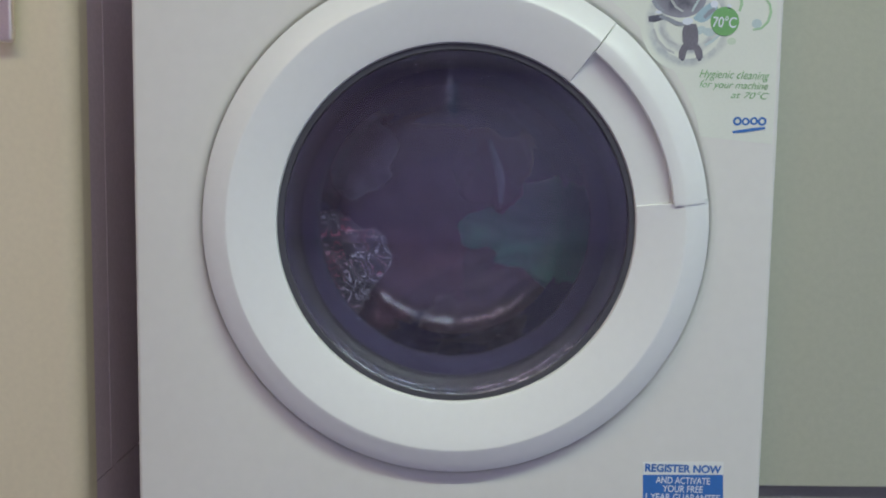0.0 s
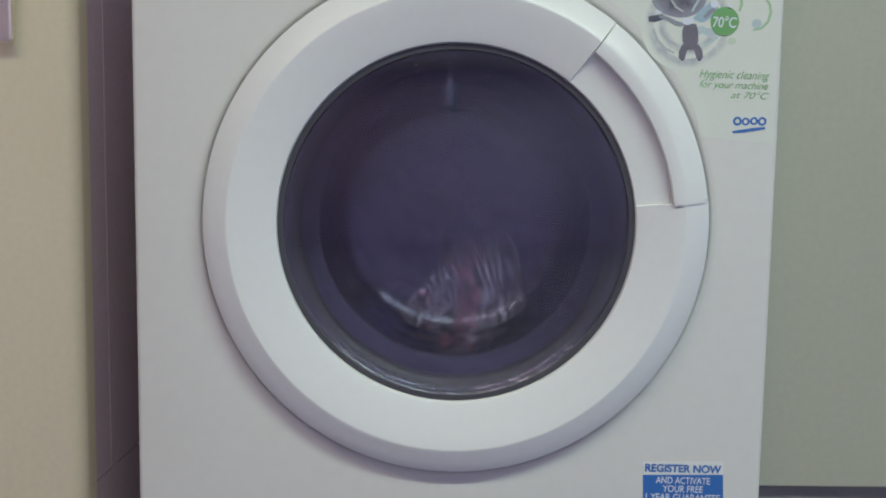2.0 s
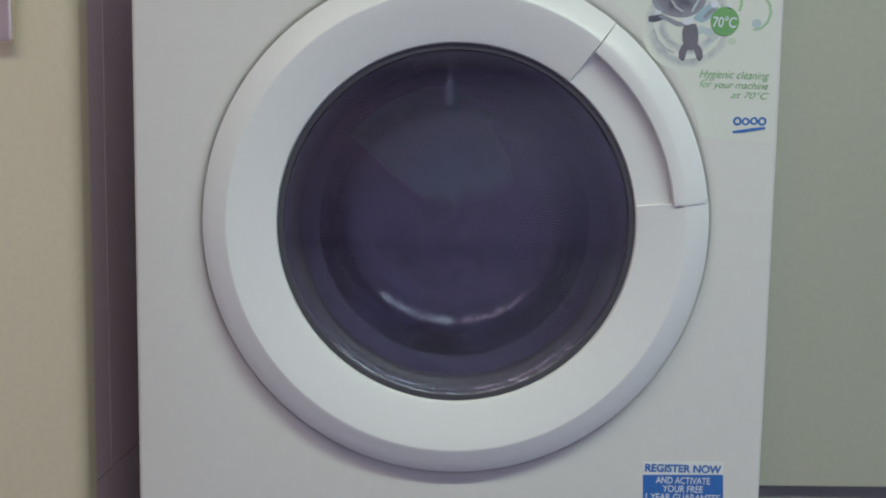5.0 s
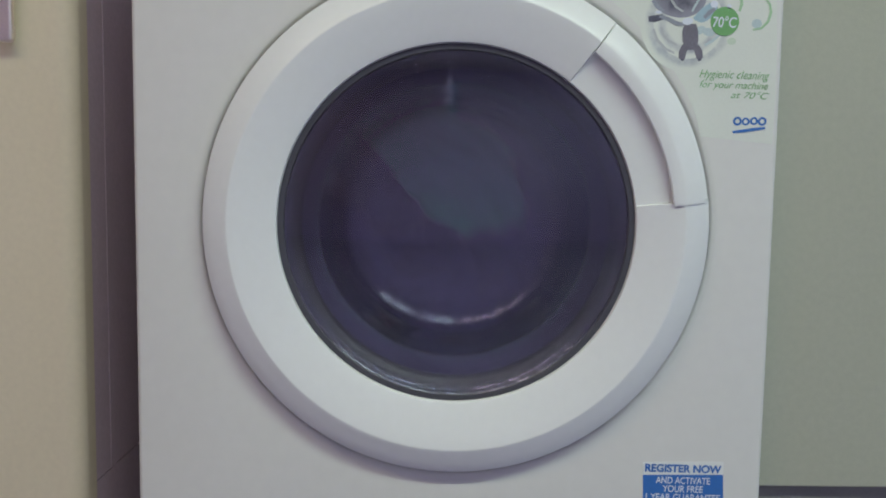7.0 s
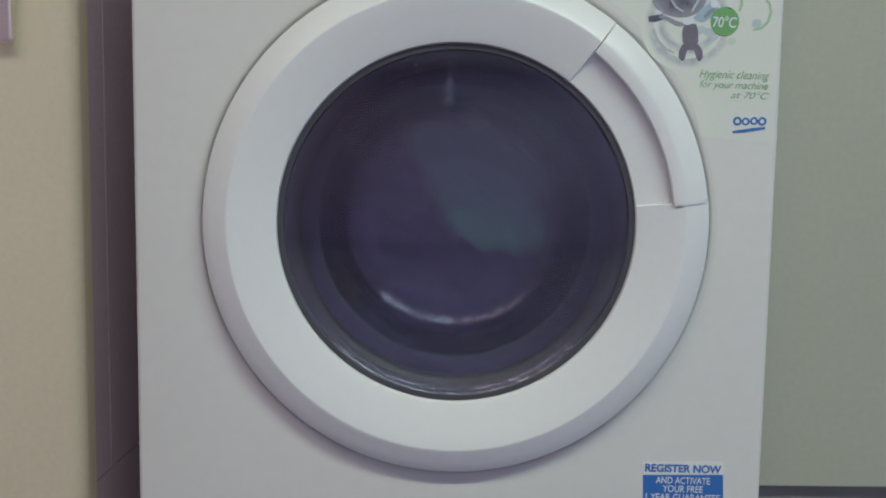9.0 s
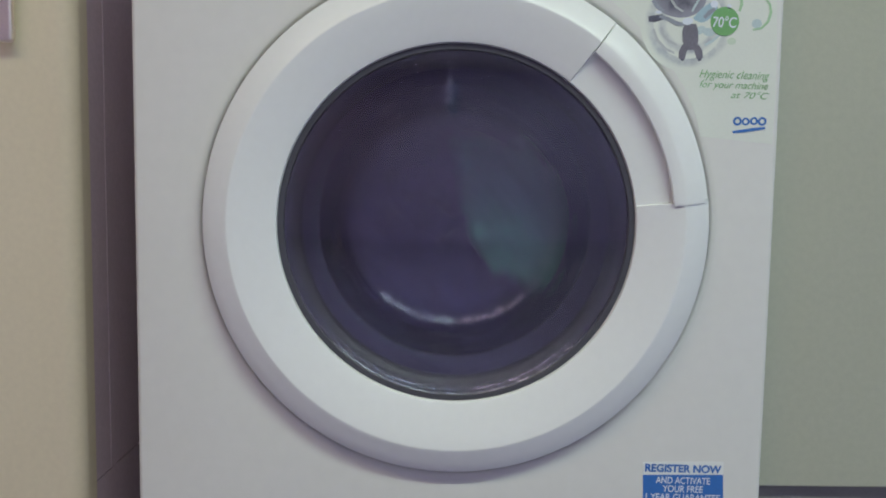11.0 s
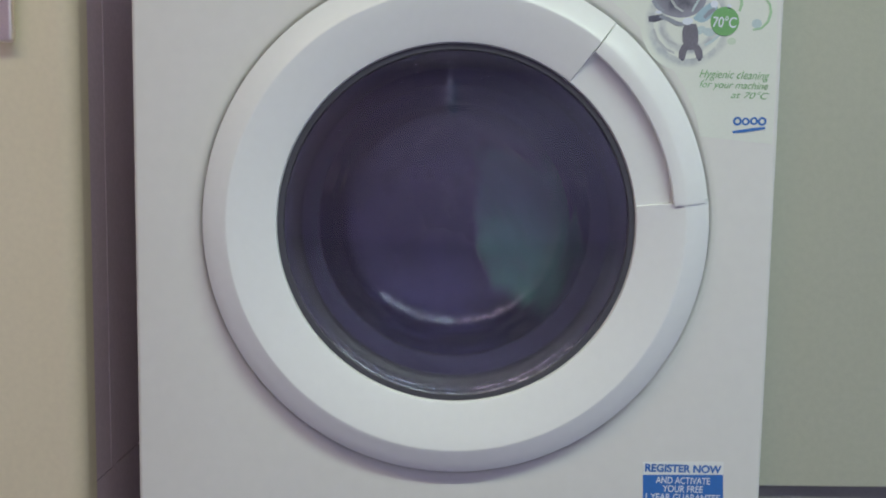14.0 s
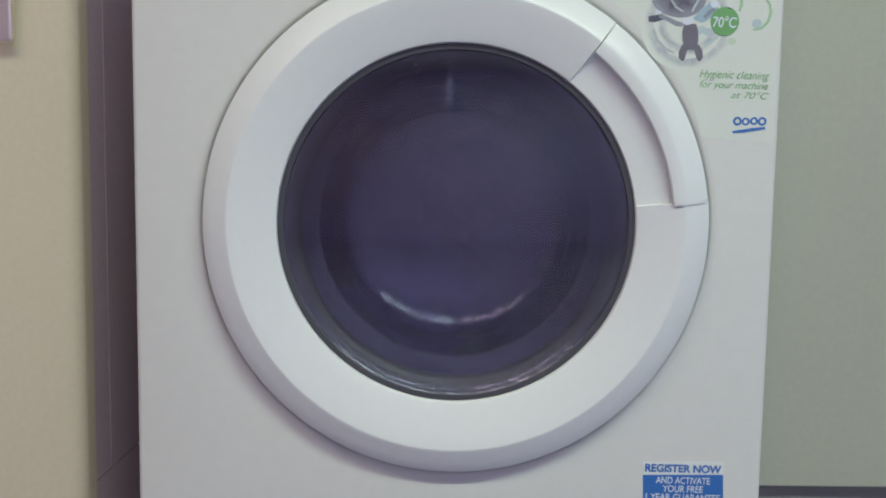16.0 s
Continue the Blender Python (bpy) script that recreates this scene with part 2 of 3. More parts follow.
tagged(part("floor", box(X0, X1, Y0, Y1, -0.1, 0), FLOOR), "unseen floor, violet to tone its reflection in the pane", "floor", kind="structure")
tagged(part("ceiling", box(X0, X1, Y0, Y1, ZT, ZT + 0.1), CEIL), "plain white painted ceiling", "ceiling", kind="structure")
tagged(part("wall_north", box(X0 - 0.1, X1 + 0.1, Y1, Y1 + 0.1, -0.1, ZT + 0.1), PAINT), "wall behind the washing machine, in the added lilac tint", "wall", kind="structure")
tagged(part("wall_south", wall_with_opening(), PAINT_B), "unseen wall, lilac to tint the glass, with an added slot for the streak lamp", "wall", kind="structure")
tagged(part("wall_west", box(X0 - 0.1, X0, Y0, Y1, -0.1, ZT + 0.1), PAINT_C), "unseen wall, rose to warm the left side", "wall", kind="structure")


tagged(part("wall_east", box(X1, X1 + 0.1, Y0, Y1, -0.1, ZT + 0.1), PAINT), "unseen wall, lilac to tint the glass", "wall", kind="structure")

# Housings made up to give the unseen area lamps a body.
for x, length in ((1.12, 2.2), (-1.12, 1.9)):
    fitting = tagged(empty("added_lamp_housing", x, LAMP_Y, 2.4), "unseen ceiling housing added around an area lamp", "lamp")
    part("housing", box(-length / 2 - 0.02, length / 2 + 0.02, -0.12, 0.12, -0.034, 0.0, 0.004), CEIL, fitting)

# ---- washing machine ----
CZ = 0.43          # height of the door's centre
CX = 0.0008
HW, HT = 0.30, 0.845
machine = tagged(empty("washing_machine"), "white front-loading washing machine running, laundry behind round glass door", "washing machine")


def front_panel():
    """Pressed front with a round opening and rolled side edges."""
    bm = bmesh.new()
    n = 160
    corner = [math.degrees(math.atan2(z - CZ, x)) for x, z in ((HW, 0.0), (HW, HT), (-HW, HT), (-HW, 0.0))]
    angles = sorted([360 * i / n for i in range(n)] + [a % 360 for a in corner])
    rolled = ((0.005, 0.0), (0.003, 0.0005), (0.0012, 0.002), (0.0, 0.005), (0.0, 0.045))
    rings = []
    for a in angles:
        c, s = math.cos(radians(a)), math.sin(radians(a))
        row = [bm.verts.new((CX + q * c, y, CZ + q * s)) for q, y in ((0.196, 0.03), (0.200, 0.014), (0.232, 0.018), (0.2376, 0.016), (0.2381, 0.005), (0.2392, 0.0016), (0.2410, 0.0004), (0.246, 0.0))]
        for inset, y in rolled:
            hw, zb, zt = HW - inset, 0.0 + inset, HT - inset
            k = min([hw / abs(c) if abs(c) > 1e-9 else 9, ((zt - CZ) / s if s > 0 else (zb - CZ) / s) if abs(s) > 1e-9 else 9])
            row.append(bm.verts.new((k * c, y, CZ + k * s)))
        rings.append(row)
    for A, B in zip(rings, rings[1:] + rings[:1]):
        for i in range(len(A) - 1):
            bm.faces.new((A[i], A[i + 1], B[i + 1], B[i]))
    return bm


part("front_panel", front_panel(), ENAMEL, machine, "white enamelled steel front", smooth=40)
part("side_panel", box(-HW, -HW + 0.004, 0.045, 0.55, 0.0, HT), ENAMEL, machine)
part("side_panel", box(HW - 0.004, HW, 0.045, 0.55, 0.0, HT), ENAMEL, machine)
part("back_panel", box(-HW + 0.004, HW - 0.004, 0.546, 0.55, 0.0, HT), ENAMEL, machine)
part("top_panel", box(-HW + 0.004, HW - 0.004, 0.045, 0.546, HT - 0.02, HT), ENAMEL, machine)
part("base_panel", box(-HW + 0.004, HW - 0.004, 0.045, 0.546, 0.0, 0.01), PLINTH, machine)

# the door: dished ring, grip over a finger well, black rim, glass bowl
A0, A1 = 7.1, 52.6     # the finger well's stretch, degrees from the right-hand side upwards


def door_ring():
    plain = [(0.205, 0.009), (0.2290, 0.009), (0.2335, -0.0020), (0.2340, -0.0105), (0.2336, -0.0121), (0.2326, -0.0131),
             (0.2225, -0.0180), (0.2150, -0.0216), (0.2105, -0.0237), (0.2094, -0.0240), (0.2082, -0.0239),
             (0.1950, -0.0202), (0.1800, -0.0159), (0.1690, -0.0128), (0.1668, -0.0118), (0.1660, -0.0095), (0.1660, 0.006)]
    well = [(0.205, 0.009), (0.2290, 0.009), (0.2335, -0.0020), (0.2340, -0.0090), (0.2334, -0.0112), (0.2318, -0.0120),
            (0.2225, -0.0150), (0.2150, -0.0163), (0.2105, -0.0170), (0.2094, -0.0171), (0.2070, -0.0169),
            (0.1950, -0.0152), (0.1800, -0.0129), (0.1695, -0.0116), (0.1668, -0.0112), (0.1660, -0.0092), (0.1660, 0.006)]
    rows = [(A0 + (A1 - A0) * i / 40, well) for i in range(41)]
    rows += [(A1 + 0.25 + (360 - (A1 - A0) - 0.5) * i / 180, plain) for i in range(181)]
    return lathe(rows, True, CX, CZ)


def door_grip():
    """The grip bar: flat chamfer outside, flat face inside, its inner lip undercut, ends tucked in."""
    prof = [(0.2270, -0.0110), (0.2305, -0.0118), (0.2316, -0.0140), (0.2310, -0.0152), (0.2292, -0.0164), (0.2225, -0.0200),
            (0.2150, -0.0236), (0.2112, -0.0250), (0.2085, -0.0254), (0.2020, -0.0249), (0.1990, -0.0242), (0.1980, -0.0230), (0.1986, -0.0208), (0.2030, -0.0196), (0.2270, -0.0110)]
    n = 48
    rows = []
    for i in range(n + 1):
        a = A0 - 1.0 + (A1 - A0 + 0.9) * i / n
        end = min(i, n - i)
        k = (0.93, 0.985, 1.0)[min(end, 2)]
        rows.append((a, [(0.2145 + (q - 0.2145) * k, -0.0170 + (y + 0.0170) * k) for q, y in prof]))
    bm = lathe(rows, False, CX, CZ)
    bmesh.ops.remove_doubles(bm, verts=bm.verts, dist=1e-6)
    bmesh.ops.holes_fill(bm, edges=[e for e in bm.edges if len(e.link_faces) == 1], sides=0)
    return bm


def bowl_profile():
    """Flat flange, a wide concave shoulder, a cone, a tight corner and the dished bottom."""
    shoulder = [(0.1622 - 0.034 * (math.sin(radians(a)) - math.sin(radians(30))), -0.0048 + 0.034 * (math.cos(radians(30)) - math.cos(radians(a)))) for a in range(30, 67, 3)]
    return [(0.1640, -0.0052)] + shoulder + [(0.1380, 0.0260), (0.1310, 0.0420), (0.1240, 0.0560), (0.1185, 0.0650),
            (0.1155, 0.0710), (0.1120, 0.0760), (0.1075, 0.0797), (0.1020, 0.0827), (0.0960, 0.0852), (0.0890, 0.0870), (0.0700, 0.0895), (0.0450, 0.0910), (0.0200, 0.0920), (0.0004, 0.0923)]


BOWL = bowl_profile()


def fine(prof, n=7):
    """Catmull-Rom through the profile."""
    P = [Vector((*p, 0)) for p in prof]
    P = [2 * P[0] - P[1]] + P + [2 * P[-1] - P[-2]]
    out = []
    for i in range(1, len(P) - 2):
        for k in range(n):
            t = k / n
            a, b, c, d = P[i - 1:i + 3]
            q = 0.5 * (2 * b + (c - a) * t + (2 * a - 5 * b + 4 * c - d) * t * t + (3 * b - a - 3 * c + d) * t ** 3)
            out.append((q.x, q.y))
    out.append(prof[-1])
    return out


def bowl():
    front = fine(BOWL)
    back = [(max(r - 0.001, 0.0004), y + 0.0042) for r, y in reversed(front)]
    back[-1] = (front[0][0], back[-1][1])
    bm = lathe([(360 * i / 256, front + back + front[:1]) for i in range(256)], True, CX, CZ)
    bmesh.ops.remove_doubles(bm, verts=bm.verts, dist=1e-5)
    return bm


def sheen_ring():
    """Added concave ring, bowed like the bowl's shoulder, for grey sheen at the rim."""
    face = [(0.1640 - 0.021 * (math.sin(radians(a)) - math.sin(radians(4))), 0.0012 + 0.021 * (math.cos(radians(4)) - math.cos(radians(a)))) for a in range(4, 69, 4)]
    return ring_of(face + [(face[-1][0] + 0.002, face[-1][1] + 0.0015), (0.1640, 0.012), face[0]], 128, CX, CZ)


door = part("door", door_ring(), PLASTIC, machine, "white plastic ring-shaped door frame", smooth=28)
part("handle", door_grip(), PLASTIC, door, "curved white plastic grip", smooth=35)
part("inner_rim", ring_of([(0.1658, 0.006), (0.1658, -0.0078), (0.1654, -0.0082), (0.1620, -0.0084), (0.1606, -0.0083), (0.1602, -0.0078), (0.1602, 0.0), (0.1658, 0.006)], 128, CX, CZ),
     RIM_BLACK, door, "dark smoked rim round the glass", smooth=40)
part("sheen_ring", sheen_ring(), SHEEN_PLASTIC, door, "concave dark grey ring added behind the glass for its sheen", smooth=60)
glass = part("glass", bowl(), GLASS, door, "deep clear glass bowl", smooth=60)
glass.visible_shadow = False

R_DOME = 0.72


def DROP_Y(x, z):
    """The depth of the pane's face at x, z."""
    q2 = (x - CX) ** 2 + (z - CZ) ** 2
    return -0.0086 - (math.sqrt(R_DOME ** 2 - q2) - math.sqrt(R_DOME ** 2 - 0.1598 ** 2))


def cover():
    """A slightly domed violet-tinted pane over the whole bowl."""
    rs = [0.1598 * (1 - k / 24) for k in range(24)] + [0.0004]
    base = math.sqrt(R_DOME ** 2 - 0.1598 ** 2)
    front = [(q, -0.0085 - (math.sqrt(R_DOME ** 2 - q * q) - base)) for q in rs]
    back = [(q, y + 0.003) for q, y in reversed(front)]
    bm = lathe([(360 * i / 144, front + back + front[:1]) for i in range(144)], True, CX, CZ)
    bmesh.ops.remove_doubles(bm, verts=bm.verts, dist=1e-5)
    return bm


pane = part("cover_pane", cover(), COVER, door, "domed plastic cover, tinted violet for the veil over the glass", smooth=60)
pane.visible_shadow = False

for x, z in ([(0.0197, 0.4819), (0.0139, 0.5079), (0.0157, 0.5001), (-0.0868, 0.319), (-0.1163, 0.3354), (-0.0457, 0.4536), (0.0551, 0.3127), (0.0682, 0.3281), (0.1051, 0.3879), (-0.1032, 0.3903), (-0.0199, 0.4902), (-0.0292, 0.4854)]):
    drop = bmesh.new()
    bmesh.ops.create_icosphere(drop, subdivisions=2, radius=0.0011 + 0.0005 * random.random(), matrix=Matrix.Translation((x * 0.995, DROP_Y(x, z), z)) @ Matrix.Diagonal((1, 0.5, 1.2, 1)))
    part("water_droplet", drop, WATER, door, "clear water droplet on the glass", smooth=180)

part("gasket", ring_of([(0.196, 0.030), (0.185, 0.014), (0.172, 0.012), (0.166, 0.020), (0.166, 0.034), (0.156, 0.048), (0.143, 0.0565), (0.1385, 0.0585), (0.1370, 0.0600), (0.1378, 0.0618),
                        (0.146, 0.068), (0.165, 0.074), (0.19, 0.078), (0.205, 0.06), (0.196, 0.030)], 96, CX, CZ), RUBBER, machine, "rubber door gasket with the glass veil put into its colour", smooth=60)

# Bead added so that a thin arc of highlight shows low in the door.
part("gasket_lip", ring_of([(0.1366 + 0.0011 * math.cos(a * math.pi / 5), 0.0588 + 0.0011 * math.sin(a * math.pi / 5)) for a in range(11)], 96, CX, CZ), LIP, machine, "glossy bead added on the gasket to catch a highlight arc", smooth=60)

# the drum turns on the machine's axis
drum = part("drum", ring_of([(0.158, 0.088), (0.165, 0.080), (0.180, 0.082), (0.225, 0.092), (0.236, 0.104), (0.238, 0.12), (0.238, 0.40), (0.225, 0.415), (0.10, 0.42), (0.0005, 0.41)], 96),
            SHADED_STEEL, machine, "stainless steel drum, its inner shade put into a dark colour", smooth=50)
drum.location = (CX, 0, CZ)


def lifter():
    bm = bmesh.new()
    n = 9
    rows = []
    for y, k in ((0.12, 0.5), (0.15, 1.0), (0.36, 1.0), (0.39, 0.5)):
        rows.append([bm.verts.new(((i / (n - 1) - 0.5) * 0.06, y, -0.238 + 0.045 * k * math.sin(math.pi * i / (n - 1)) ** 0.7)) for i in range(n)])
    for A, B in zip(rows, rows[1:]):
        for i in range(n - 1):
            bm.faces.new((A[i], A[i + 1], B[i + 1], B[i]))
    return bm


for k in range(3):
    ob = part("lifter", lifter(), SHADED_STEEL, drum, smooth=60)
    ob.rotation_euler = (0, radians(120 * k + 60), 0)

# ---- stickers on the front ----
YS = -0.0002
PX, PZ = 0.2115, 0.6190      # the printed drum's middle
sticker = part("hygiene_sticker", sheet([(0.2907, 0.6561), (0.2943, 0.5951), (0.2946, 0.5488), (0.2945, 0.5093), (0.2266, 0.5155), (0.2216, 0.5346), (0.21, 0.5603), (0.1923, 0.5857), (0.1704, 0.6109), (0.1516, 0.6284), (0.1356, 0.6407), (0.1274, 0.6532)], YS, 0.0001), STICKER_PAPER, machine, "pale glossy sticker with a drum picture and green words")
Y2, Y3, Y4 = YS - 0.00006, YS - 0.0004, YS - 0.0005
# the printed picture: a turning drum in soft rings, a dark drum body, a hub on a two-footed post, arms and splashes
for r0, mat in ((0.0400, SOFT_RING), (0.0290, SOFT_RING_B)):
    part("drum_picture", ring_of([(r0 * 1.12, Y2), (r0 * 0.62, Y2), (r0 * 0.62, Y2 + 0.0001), (r0 * 1.12, Y2 + 0.0001), (r0 * 1.12, Y2)], 64, PX, PZ), mat, sticker)
    Y2 -= 0.00003
part("drum_picture", disc(0.2030, 0.6400, 0.0235, 0.0165, Y2), SOFT_BODY, sticker, "dark printed drum body")
for k, (cx, cz, rx, rz, turn, mat) in enumerate((
    (0.2262, 0.6262, 0.0088, 0.0052, 35, BLUE_PALE), (0.2318, 0.6310, 0.0060, 0.0040, 20, BLUE_PALE), (0.2220, 0.6125, 0.0052, 0.0034, 30, BLUE_MIST),
    (0.2300, 0.6110, 0.0060, 0.0036, -15, BLUE_MIST),
    (0.2743, 0.6193, 0.0046, 0.0042, 0, BLUE_MIST), (0.2516, 0.6031, 0.0042, 0.0032, 0, GREEN_MIST),
)):
    part("splash_print", disc(cx, cz, rx, rz, Y2 - 0.00003 - 0.00001 * k, turn=turn), mat, sticker)
for k, (pts, width, mat) in enumerate((
    ([(0.2128, 0.6180), (0.2130, 0.6120), (0.2136, 0.6030), (0.2141, 0.5945)], 0.0150, GREY_POST),
    ([(0.2092, 0.5985), (0.2068, 0.5925), (0.2062, 0.5862)], 0.0072, GREY_POST),
    ([(0.2186, 0.5985), (0.2216, 0.5928), (0.2230, 0.5868)], 0.0072, GREY_POST),
    ([(0.2060, 0.5885), (0.2070, 0.5862), (0.2084, 0.5856)], 0.0040, GREY_INK),
    ([(0.2236, 0.5888), (0.2226, 0.5864), (0.2212, 0.5858)], 0.0040, GREY_INK),
    ([(0.2100, 0.6175), (0.2010, 0.6180), (0.1920, 0.6222), (0.1840, 0.6245)], 0.0040, GREY_MID),
    ([(0.1875, 0.6240), (0.1800, 0.6222), (0.1742, 0.6218)], 0.0062, GREY_INK),
    ([(0.1880, 0.6288), (0.1820, 0.6330), (0.1775, 0.6390)], 0.0040, GREY_MID),
    ([(0.2165, 0.6220), (0.2240, 0.6300), (0.2320, 0.6362)], 0.0050, BLUE_PALE),
    ([(0.2255, 0.6238), (0.2300, 0.6285), (0.2352, 0.6318)], 0.0042, GREY_MID),
    ([(0.1860, 0.6150), (0.1885, 0.6075), (0.1940, 0.6020), (0.2010, 0.5990)], 0.0026, GREY_MIST),
    ([(0.1790, 0.6130), (0.1830, 0.6030), (0.1905, 0.5955), (0.1990, 0.5915)], 0.0026, GREY_MIST),
    ([(0.2270, 0.5990), (0.2345, 0.6035), (0.2400, 0.6085)], 0.0026, BLUE_MIST),
    ([(0.1930, 0.6420), (0.1990, 0.6330), (0.2060, 0.6290)], 0.0022, GREY_MIST),
    ([(0.2210, 0.6420), (0.2170, 0.6350), (0.2140, 0.6290)], 0.0022, BLUE_MIST),
)):
    part("drum_picture", stroke(pts, width, Y3 + 0.00001 * k), mat, sticker)
part("drum_picture", disc(0.2104, 0.6204, 0.0050, 0.0034, Y4, turn=8), WHITE_INK, sticker, "white printed hub")
for cx, cz, rx, rz in ((0.2343, 0.6361, 0.0036, 0.0032), (0.2479, 0.6343, 0.0022, 0.0022), (0.1830, 0.6281, 0.0030, 0.0014)):
    part("splash_print", disc(cx, cz, rx, rz, Y4), WHITE_INK, sticker)
part("temperature_badge", disc(0.2445, 0.6208, 0.0132, 0.0132, Y4), GREEN_INK, sticker, "round green badge")
lettering("badge_text", "70°C", 0.2336, 0.2555, 0.6152, 0.6254, Y4 - 0.0002, WHITE_INK, sticker, 1, 0.1, 0.012)
part("scroll_print", stroke([(0.2799, 0.6438), (0.2854, 0.6368), (0.2868, 0.6297), (0.2846, 0.6215), (0.2787, 0.6153), (0.2709, 0.6137)], 0.0024, Y3), GREEN_PALE, sticker)
part("scroll_print", stroke([(0.2586, 0.6434), (0.2594, 0.6363), (0.2576, 0.6302)], 0.0028, Y3), GREEN_PALE, sticker)
lettering("green_text", "Hygienic cleaning", 0.2232, 0.2882, 0.5667, 0.5765, Y3, GREEN_TEXT, sticker, 1.0, 0.35, -0.004)
lettering("green_text", "for your machine", 0.2236, 0.2876, 0.558, 0.5667, Y3, GREEN_TEXT, sticker, 1.0, 0.35, -0.004)
lettering("green_text", "at 70°C", 0.2533, 0.2885, 0.551, 0.5572, Y3, GREEN_TEXT, sticker, 1.0, 0.35, -0.004)
# the maker's mark as plain shapes
for (cx, cz, rx, rz) in ((0.2605, 0.5302, 0.0040, 0.0040), (0.2682, 0.5300, 0.0036, 0.0040), (0.2759, 0.5306, 0.0036, 0.0040), (0.2836, 0.5304, 0.0040, 0.0040)):
    part("mark_print", ring_of([(rx, Y3), (rx * 0.55, Y3), (rx * 0.55, Y3 + 0.0004), (rx, Y3 + 0.0004), (rx, Y3)], 20, cx, cz), BLUE, sticker)
part("mark_print", stroke([(0.2565, 0.5201), (0.2659, 0.5213), (0.2764, 0.523), (0.2864, 0.5243)], 0.0028, Y4), BLUE, sticker, "blue underline")

notice = part("guarantee_sticker", sheet([(0.1844, 0.2041), (0.2624, 0.205), (0.2646, 0.1448), (0.1861, 0.1439)], YS), STICKER_WHITE, machine, "blue and white notice sticker")
part("blue_field", sheet([(0.1849, 0.1912), (0.2625, 0.1921), (0.2646, 0.1459), (0.1866, 0.1451)], Y2), BLUE, notice, "blue printed field")
lettering("blue_text", "REGISTER NOW", 0.1868, 0.2605, 0.1939, 0.2018, Y3, BLUE, notice, 1.0, 0, 0.03)
lettering("white_text", "AND ACTIVATE", 0.1976, 0.2501, 0.1827, 0.1894, Y3, WHITE_INK, notice, 1.0, 0, 0.012)
lettering("white_text", "YOUR FREE", 0.2045, 0.2434, 0.1743, 0.181, Y3, WHITE_INK, notice, 1.0, 0, 0.012)
lettering("white_text", "1 YEAR GUARANTEE", 0.1884, 0.2602, 0.1658, 0.1726, Y3, WHITE_INK, notice, 1.0, 0, 0.012)

# ---- kitchen units on both sides ----
ZB = 0.134
left = tagged(empty("base_cabinet", -0.68, 0.10, 0), "cream laminate base cabinet with a steel bow handle", "cabinet")


def rounded_door(x0, x1, y0, y1, z0, z1, r):
    """A slab whose right-hand front edge is rounded over."""
    bm = bmesh.new()
    prof = [(x0, y1), (x0, y0)] + [(x1 - 1.3 * r + 1.3 * r * math.sin(radians(a)), y0 + r - r * math.cos(radians(a))) for a in range(0, 91, 5)] + [(x1, y1)]
    f = bm.faces.new([bm.verts.new((x, y, z0)) for x, y in prof])
    up = bmesh.ops.extrude_face_region(bm, geom=[f])
    for v in up["geom"]:
        if isinstance(v, bmesh.types.BMVert):
            v.co.z = z1
    return bm


ldoor = part("cabinet_door", rounded_door(-0.295, 0.295, -0.02, 0.014, 0.10, 0.86, 0.016), CREAM, left, "cream door with a rounded edge", smooth=20)
part("end_panel", box(0.20, 0.293, 0.017, 0.47, 0.0, ZB - 0.0012), CARCASS, left)
part("carcass", box(-0.295, 0.293, 0.017, 0.48, ZB, 0.86, 0.0008, 1), CARCASS, left)
# Rib added for a pale upright line, placed to fit the camera's view.
part("pale_line_rib", box(0.2932, 0.2938, 0.060, 0.075, ZB, 0.86), CARCASS, left, "thin upright rib added for a pale line on the panel")
part("plinth", box(-0.295, 0.199, 0.07, 0.088, 0.0, ZB - 0.002), PLINTH, left)


def bow_handle():
    """A flat strap standing off the door on two feet."""
    bm = box(0.2255, 0.2412, -0.036, -0.028, 0.600, 0.78, 0.0035, 4)
    for z0, z1 in ((0.608, 0.618), (0.768, 0.777)):
        foot = box(0.2290, 0.2370, -0.030, -0.0195, z0, z1, 0.001)
        me = bpy.data.meshes.new("tmp")
        foot.to_mesh(me)
        foot.free()
        bm.from_mesh(me)
        bpy.data.meshes.remove(me)
    return bm


part("handle", bow_handle(), STEEL, ldoor, "brushed steel bow handle")

right = tagged(empty("base_cabinet", 0.603, 0.03, 0), "grey-green laminate base cabinet with a plain door", "cabinet")
part("cabinet_door", box(-0.30, 0.30, 0.0, 0.02, 0.1695, 0.86, 0.002), SAGE, right, "plain grey-green door")
part("carcass", box(-0.30, 0.30, 0.022, 0.55, 0.1695, 0.86), CARCASS, right)
part("plinth", box(-0.30, 0.30, 0.012, 0.03, 0.0, 0.166), PLINTH_GREY, right)


